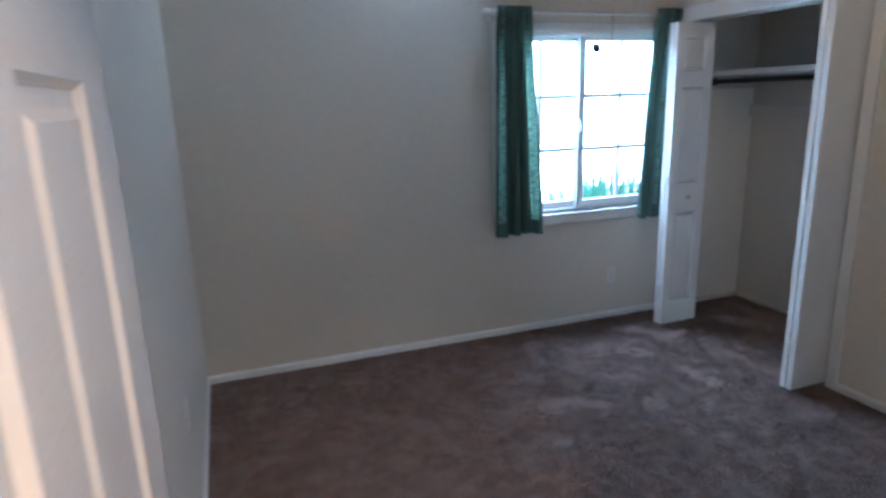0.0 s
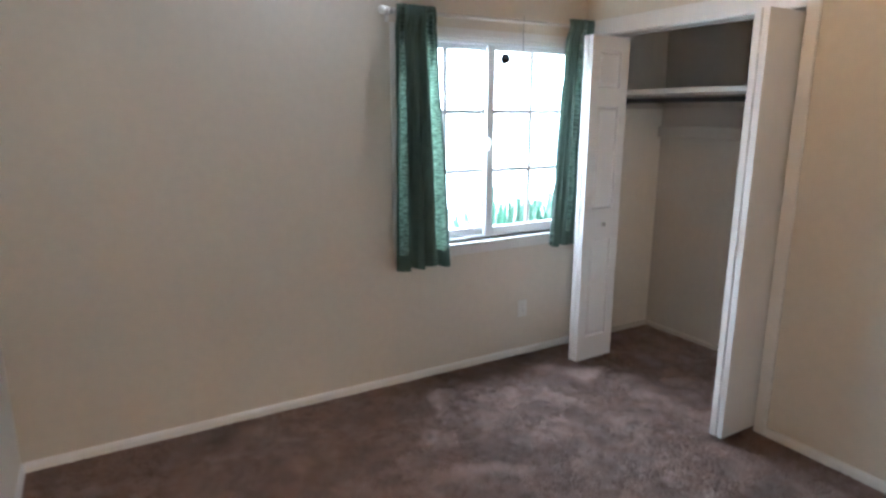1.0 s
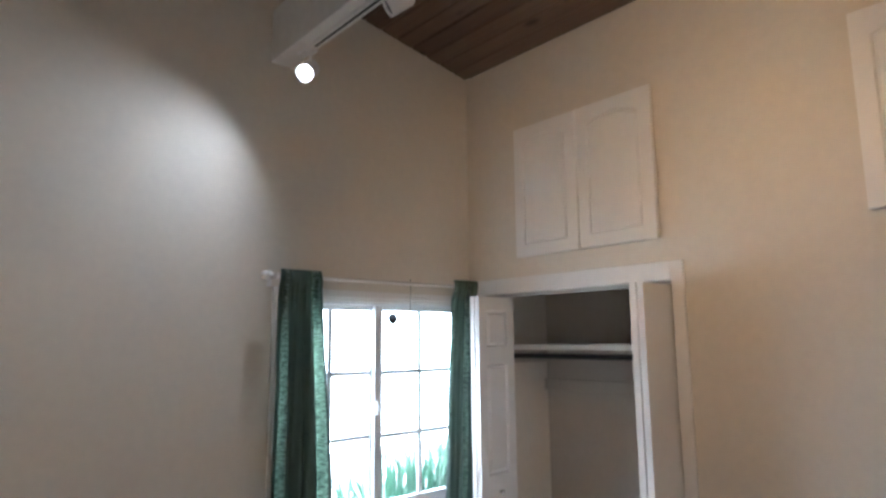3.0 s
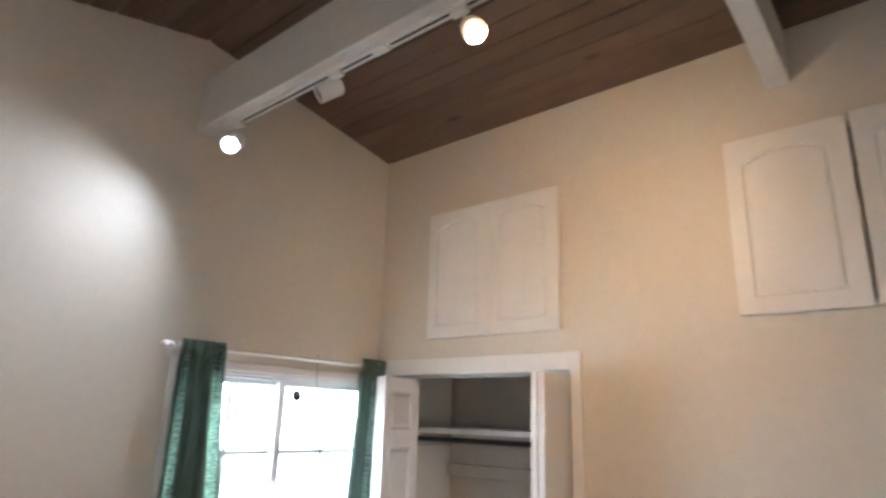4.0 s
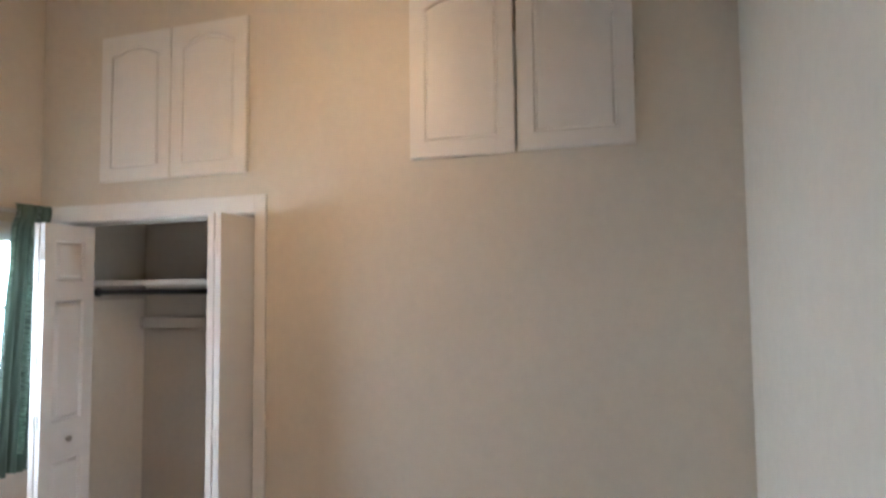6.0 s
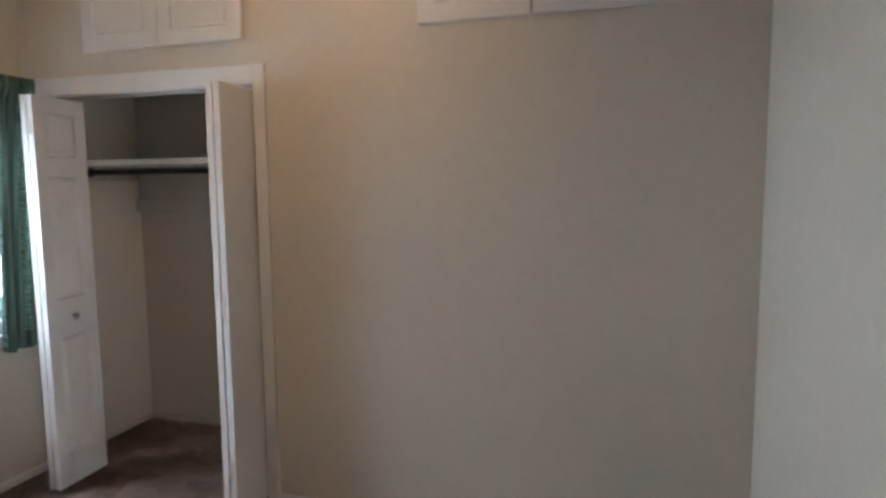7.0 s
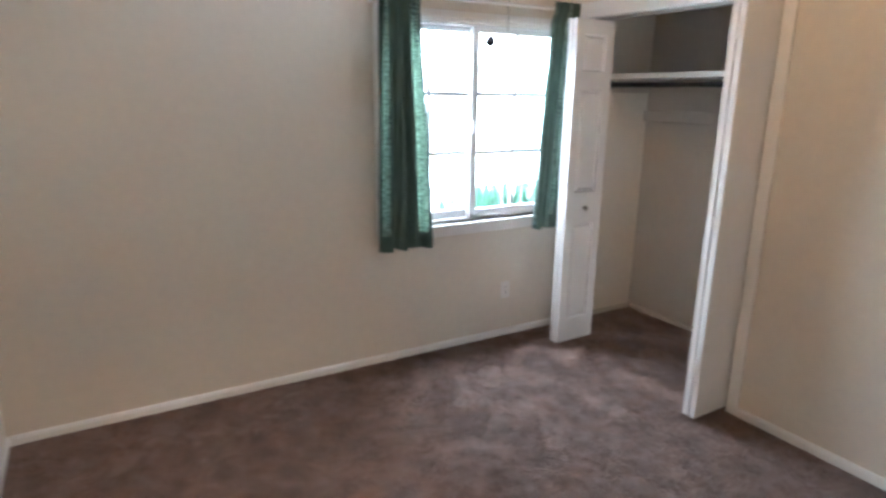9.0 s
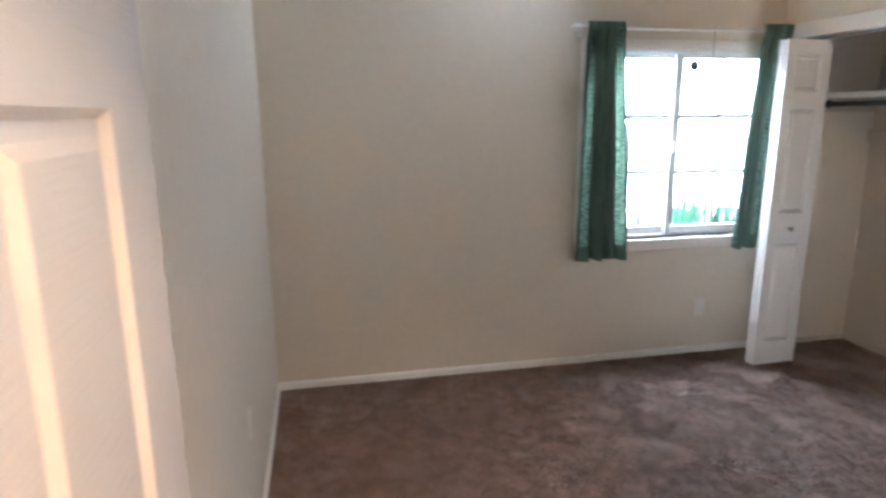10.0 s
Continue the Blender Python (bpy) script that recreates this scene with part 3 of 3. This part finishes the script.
def bifold(name, pivot, fold, guide, label, knob):
    """Two hinged leaves, folded: pivot at the jamb, fold in the room, guide in the track. Leaves' y side 0 is the room side."""
    ob = thing(name, (fold[0], fold[1], 0.018), label, "closet door", "bifold closet doors")
    for nm, a, b, side in (("pivot_leaf", fold, pivot, 0 if knob else 1), ("guide_leaf", fold, guide, 1 if knob else 0)):
        a, b = Vector((*a, 0)), Vector((*b, 0))
        d = (b - a).normalized()
        leaf = part(nm, panelled(bmesh.new(), PW, PH, PT, CELLS, lip=0.011, sink=0.013, flat=0.006, field=0.022, rise=0.012, plain=not knob and side == 1), DOORS, ob)
        out = Vector((-d.y, d.x, 0))
        off = side_offset(side, name) * out
        leaf.matrix_local = Matrix.Translation(a - Vector((fold[0], fold[1], 0)) + off) @ pose(0, 0, 0, 0, 0, math.degrees(math.atan2(d.y, d.x)))
        if knob and nm == "guide_leaf":
            bm = bmesh.new()
            tube(bm, (PW * 0.5, 0.0, 0.872), (PW * 0.5, -0.012, 0.872), 0.006, 0.006, 12)
            tube(bm, (PW * 0.5, -0.012, 0.872), (PW * 0.5, -0.022, 0.872), 0.010, 0.014, 16)
            tube(bm, (PW * 0.5, -0.022, 0.872), (PW * 0.5, -0.028, 0.872), 0.014, 0.010, 16)
            part("knob", bm, STEEL, leaf, "small worn metal knob", smooth=True)
    for z in (0.22, 0.95, 1.78):
        bm = boxed(-0.004, 0.0, -0.018, 0.018, z, z + 0.07, bevel=0.001)
        tube(bm, (-0.006, 0, z), (-0.006, 0, z + 0.07), 0.004, seg=10)
        part("hinge", bm, TRIM, ob, "painted butt hinge")
    return ob


def side_offset(side, name):
    return -PT - 0.004 if side else 0.004


bifold("bifold_door", (3.222, -0.258), (2.924, -0.286), (3.222, -0.277), "white panelled bifold closet door folded open by the window", True)
bifold("bifold_door", (3.200, -1.333), (2.903, -1.337), (3.200, -1.322), "white panelled bifold closet door folded open at the jamb", False)

shelf = thing("closet_shelf", (0, 0, 0), "white closet shelf on wall cleats", "shelf")
part("board", boxed(3.50, BACK, -1.95, -0.001, 1.668, 1.700, bevel=0.003), TRIM, shelf)
part("cleat", boxed(BACK - 0.02, BACK, -1.95, -0.021, 1.590, 1.668, bevel=0.003), SHADED_PAINT, shelf)
part("cleat", boxed(3.42, BACK, -0.02, 0.0, 1.58, 1.668, bevel=0.003), SHADED_PAINT, shelf)
part("wall_rail", boxed(BACK - 0.035, BACK, -1.95, 0.0, 1.388, 1.464, bevel=0.006), SHADED_PAINT, shelf, "painted rail on the closet wall")
rail = thing("closet_rod", (0, 0, 0), "dark metal closet rod under the shelf", "clothes rod")
part("pole", tube(bmesh.new(), (3.52, -1.945, 1.629), (3.52, -0.02, 1.629), 0.016), ROD_DARK, rail, smooth=True)
part("socket", tube(bmesh.new(), (3.52, -0.030, 1.629), (3.52, -0.019, 1.629), 0.026), ROD_DARK, rail, smooth=False)


# ---- high cupboards with arched panels ----
def arched_leaf(w, h, t):
    """Door leaf (x 0..w, z 0..h, front at y = 0, back at y = t) with an arch-topped raised panel."""
    bm = bmesh.new()
    m, arch, n = 0.068, 0.045, 16
    inner = [(m, m), (w - m, m)]
    outer = [(0, 0), (w, 0)]
    for i in range(n + 1):
        s = i / n
        x = w - m - s * (w - 2 * m)
        q = 2 * s - 1
        inner.append((x, h - m - arch + arch * (1 - q * q)))
        outer.append((w * (1 - s), h))
    a = [bm.verts.new((x, 0, z)) for x, z in outer]
    b = [bm.verts.new((x, 0, z)) for x, z in inner]
    c = [bm.verts.new((x, t, z)) for x, z in outer]
    for i in range(len(a)):
        bm.faces.new((a[i - 1], a[i], b[i], b[i - 1]))
        bm.faces.new((a[i], a[i - 1], c[i - 1], c[i]))
    bm.faces.new(c)
    f = bm.faces.new(b)
    bmesh.ops.recalc_face_normals(bm, faces=bm.faces)
    bmesh.ops.inset_individual(bm, faces=[f], thickness=0.009, depth=-0.008)
    bmesh.ops.inset_individual(bm, faces=[f], thickness=0.016, depth=0.0075)
    rim = [e for e in bm.edges if all(abs(v.co.y) < 1e-6 and (v.co.x < 1e-6 or v.co.x > w - 1e-6 or v.co.z < 1e-6 or v.co.z > h - 1e-6) for v in e.verts)
           and len(e.link_faces) == 2 and any(abs(fc.normal.y) < 0.5 for fc in e.link_faces)]
    bmesh.ops.bevel(bm, geom=rim, offset=0.004, segments=2, affect="EDGES")
    return bm


def cupboard(c, ajar, label):
    ob = thing("wall_cupboard", (EAST, c[1], c[2]), label, "cupboard", "high wall cupboards")
    w, h = c[1] - c[0], c[3] - c[2]
    bm = bmesh.new()
    i = inset
    box(bm, 0.02, 0.50, -w + i, -i, i, i + 0.012), box(bm, 0.02, 0.50, -w + i, -i, h - i - 0.012, h - i)
    box(bm, 0.02, 0.50, -w + i, -w + i + 0.012, i + 0.012, h - i - 0.012), box(bm, 0.02, 0.50, -i - 0.012, -i, i + 0.012, h - i - 0.012)
    box(bm, 0.50, 0.512, -w + i, -i, i, h - i)
    part("body", bm, SHADED_PAINT, ob, "dark cupboard inside")
    gap = 0.007 if ajar else 0.003
    half = w / 2 - gap
    for k, y in enumerate((0.0, -w / 2 - gap)):
        leaf = part("door", arched_leaf(half, h, 0.022), CABINET, ob, "cream white arched-panel door")
        # the front looks to -x: leaf x runs along -y
        m = Matrix.Translation((-0.027, y, 0)) @ pose(0, 0, 0, 0, 0, -90)
        if k and ajar:
            m = Matrix.Translation((-0.027, -w, 0)) @ pose(0, 0, 0, 0, 0, ajar) @ Matrix.Translation((0, w / 2 - gap, 0)) @ pose(0, 0, 0, 0, 0, -90)
        leaf.matrix_local = m
    return ob


cupboard(CAB1, 0.0, "pair of closed white arched cupboard doors above the closet")
cupboard(CAB2, 2.0, "pair of white arched cupboard doors, one slightly ajar")

# ---- room door, standing open ----
door = tagged(thing("room_door", (0.100, SOUTH + 0.034, 0.012), "white six-panel room door standing open", "door"), kind="")
DW = 0.813
s, mid = 0.130, 0.100
half = (DW - 2 * s - mid) / 2
cells = []
for xa in (s, s + half + mid):
    cells += [(xa, xa + half, 0.20, 0.80), (xa, xa + half, 0.97, 1.576), (xa, xa + half, 1.690, 1.905)]
GRAINED = make("grained_door_paint", (0.80, 0.765, 0.735), rough=0.24, vary=0.03, grain=14, stain=3, bump=0.45, bump_scale=1.0, depth=0.002)
nt = GRAINED.node_tree
streak = nt.nodes.new("ShaderNodeMapping")
streak.inputs["Scale"].default_value = (9, 9, 150)
nt.links.new(node_of(GRAINED, "ShaderNodeTexCoord").outputs["Object"], streak.inputs["Vector"])
nt.links.new(streak.outputs["Vector"], [n for n in nt.nodes if n.bl_idname == "ShaderNodeTexNoise"][-1].inputs["Vector"])
leaf = part("leaf", panelled(bmesh.new(), DW, 2.02, 0.036, cells, lip=0.013, sink=0.010, flat=0.022, field=0.016, rise=0.008), GRAINED, door)
# leaf x runs into the room (+y), its face y = 0 looks to +x
leaf.matrix_local = pose(0, 0, 0, 0, 0, 90)
for z in (0.25, 1.0, 1.75):
    part("hinge", tube(bmesh.new(), (0.003, -0.004, z), (0.003, -0.004, z + 0.09), 0.006, seg=12), STEEL, door, "steel butt hinge")
frame_ = tagged(new("door_frame"), "white painted frame of the doorway", "trim", "", "structure")
a, b, _, zt = DOORWAY
bm = bmesh.new()
box(bm, a - 0.02, a, SOUTH - THICK - 0.001, SOUTH + 0.001, 0, zt), box(bm, b, b + 0.02, SOUTH - THICK - 0.001, SOUTH + 0.001, 0, zt)
box(bm, a - 0.02, b + 0.02, SOUTH - THICK - 0.001, SOUTH + 0.001, zt, zt + 0.02)
part("jamb", bm, TRIM, frame_)
bm = bmesh.new()
box(bm, a - 0.075, a - 0.012, SOUTH, SOUTH + 0.014, 0, zt + 0.065, 0.003), box(bm, b + 0.012, b + 0.075, SOUTH, SOUTH + 0.014, 0, zt + 0.065, 0.003)
box(bm, a - 0.012, b + 0.012, SOUTH, SOUTH + 0.014, zt + 0.012, zt + 0.065, 0.003)
part("casing", bm, TRIM, frame_)


# ---- outlets ----
def outlet(where, turn, label):
    """Duplex outlet: plate against the wall at local y = 0, looking to -y."""
    ob = thing("wall_outlet", where, label, "outlet", "wall outlets", turn)
    part("plate", boxed(-0.035, 0.035, -0.006, 0.0, -0.057, 0.057, bevel=0.003), PLATE, ob)
    for z in (-0.021, 0.021):
        f = part("receptacle", tube(bmesh.new(), (0, -0.0085, z), (0, -0.006, z), 0.017, seg=24), PLATE, ob)
        for dx, hh in ((-0.006, 0.008), (0.006, 0.006)):
            part("slot", boxed(dx - 0.001, dx + 0.001, -0.0092, -0.0085, z - hh / 2 + 0.003, z + hh / 2 + 0.003), BLACK, f)
    part("screw", tube(bmesh.new(), (0, -0.0075, 0), (0, -0.006, 0), 0.003, seg=10), STEEL, ob)
    return ob


outlet((2.732, 0, 0.317), 0, "white duplex outlet low on the wall below the window")
outlet((0, -1.33, 0.49), 90, "white duplex outlet on the wall beside the door")

# ---- light track under the beam ----
track = thing("light_track", (1.838, 0, 3.159), "white light track screwed under the beam", "light track")
part("channel", boxed(-0.018, 0.018, -2.35, -0.20, -0.020, 0.0, bevel=0.002), TRIM, track)
for ya, yb in ((-1.255, -0.27), (-2.30, -1.36)):
    part("slot", boxed(-0.006, 0.006, ya, yb, -0.0215, -0.0195), BLACK, track, "black track slot")
part("connector", boxed(-0.022, 0.022, -1.345, -1.265, -0.028, 0.0, bevel=0.004), TRIM, track)
part("end_cap", boxed(-0.019, 0.019, -0.205, -0.19, -0.022, 0.0, bevel=0.002), TRIM, track)


def track_head(where, mount_y, aim, face, label):
    """A short can on a stem: the lamp face sits inside the rim."""
    ob = thing("track_light_head", where, label, "spotlight", "track light heads")
    c = Vector(where)
    d = (Vector(aim) - c).normalized()
    back, front = -0.060 * d, 0.045 * d
    bm = bmesh.new()
    tube(bm, back, front, 0.041, 0.042, 28, caps=False)
    tube(bm, back - 0.008 * d, back, 0.033, 0.041, 28)
    part("can", bm, TRIM, ob, "white metal can", smooth=True)
    bm = bmesh.new()
    tube(bm, front - 0.014 * d, front - 0.010 * d, 0.035, 0.035, 28)
    part("lamp_face", bm, face, ob, "round reflector lamp")
    top = Vector((1.838, mount_y, 3.140)) - c
    bm = bmesh.new()
    tube(bm, back * 0.3, top, 0.007, 0.007, 10)
    part("stem", bm, TRIM, ob)
    bm = box(bmesh.new(), top.x - 0.016, top.x + 0.016, top.y - 0.035, top.y + 0.035, top.z - 0.024, top.z + 0.0, 0.003)
    part("adapter", bm, TRIM, ob)
    return ob


REFLECTOR = make("unlit_lamp_glass", (0.55, 0.53, 0.50), rough=0.2, metal=0.4, vary=0.05, bump=0)
track_head((1.845, -0.255, 3.045), -0.30, (1.20, -0.75, 2.40), FACE_COOL, "lit cool white spotlight head on the track")
track_head((1.845, -0.976, 3.080), -1.04, (1.50, -0.72, 2.80), REFLECTOR, "unlit white spotlight head on the track")
track_head((1.855, -1.748, 3.045), -1.70, (1.52, -2.10, 2.62), FACE_WARM, "lit warm spotlight head on the track")

# ---- hall lamp ----
hl = thing("hall_ceiling_lamp", (0.70, -4.15, 2.5), "plain round ceiling lamp in the hall", "ceiling lamp")
part("base", tube(bmesh.new(), (0, 0, -0.03), (0, 0, 0), 0.10), TRIM, hl)

# ---- outside ----
bm = bmesh.new()
box(bm, -400, 400, -400, 800, -0.5, -0.25)
structure("ground", bm, CONCRETE, "pale sunlit paving outside the window", "ground")
# glowing panel added outside: it whitens the panes and lights the room
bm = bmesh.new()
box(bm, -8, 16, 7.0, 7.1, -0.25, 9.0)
tagged(link("backdrop", bm, DAYLIGHT_GLOW), "glowing panel in place of the daylight outside the window", "backdrop", "", "structure")


def clump(where, count, height, seed, label):
    """Strap-leaved plant: arching blades from one base."""
    ob = thing("garden_plant", where, label, "plant", "plants outside the window")
    rng = random.Random(seed)
    bm = bmesh.new()
    for _ in range(count):
        turn, lean, h, w = rng.uniform(0, 6.283), rng.uniform(0.05, 0.45), height * rng.uniform(0.8, 1.04), rng.uniform(0.022, 0.036)
        base = Vector((rng.uniform(-0.08, 0.08), rng.uniform(-0.06, 0.06), 0))
        way, side = Vector((math.cos(turn), math.sin(turn), 0)), Vector((-math.sin(turn), math.cos(turn), 0))
        prev = None
        for k in range(8):
            s_ = k / 7
            p = base + way * (lean * h * s_ ** 1.7) + Vector((0, 0, h * s_ * (1 - 0.35 * lean * s_)))
            ww = w * (1 - s_ ** 2) + 0.001
            row = [bm.verts.new(p - side * ww), bm.verts.new(p + Vector((0, 0, -0.35 * ww))), bm.verts.new(p + side * ww)]
            if prev:
                for j in (0, 1):
                    bm.faces.new((prev[j], prev[j + 1], row[j + 1], row[j]))
            prev = row
    part("leaves", bm, LEAF, ob, "green strap leaves", smooth=True)
    return ob


for i, (x, y, hgt) in enumerate(((2.64, 0.62, 1.36), (2.93, 0.60, 1.42), (3.03, 0.70, 1.44), (3.14, 0.62, 1.45), (3.25, 0.70, 1.43), (3.36, 0.62, 1.46), (3.50, 0.70, 1.44), (3.64, 0.64, 1.46), (3.80, 0.70, 1.45))):
    clump((x, y, -0.25), 34, hgt - 0.05, 20 + i, "green strap-leaved plant outside the window")
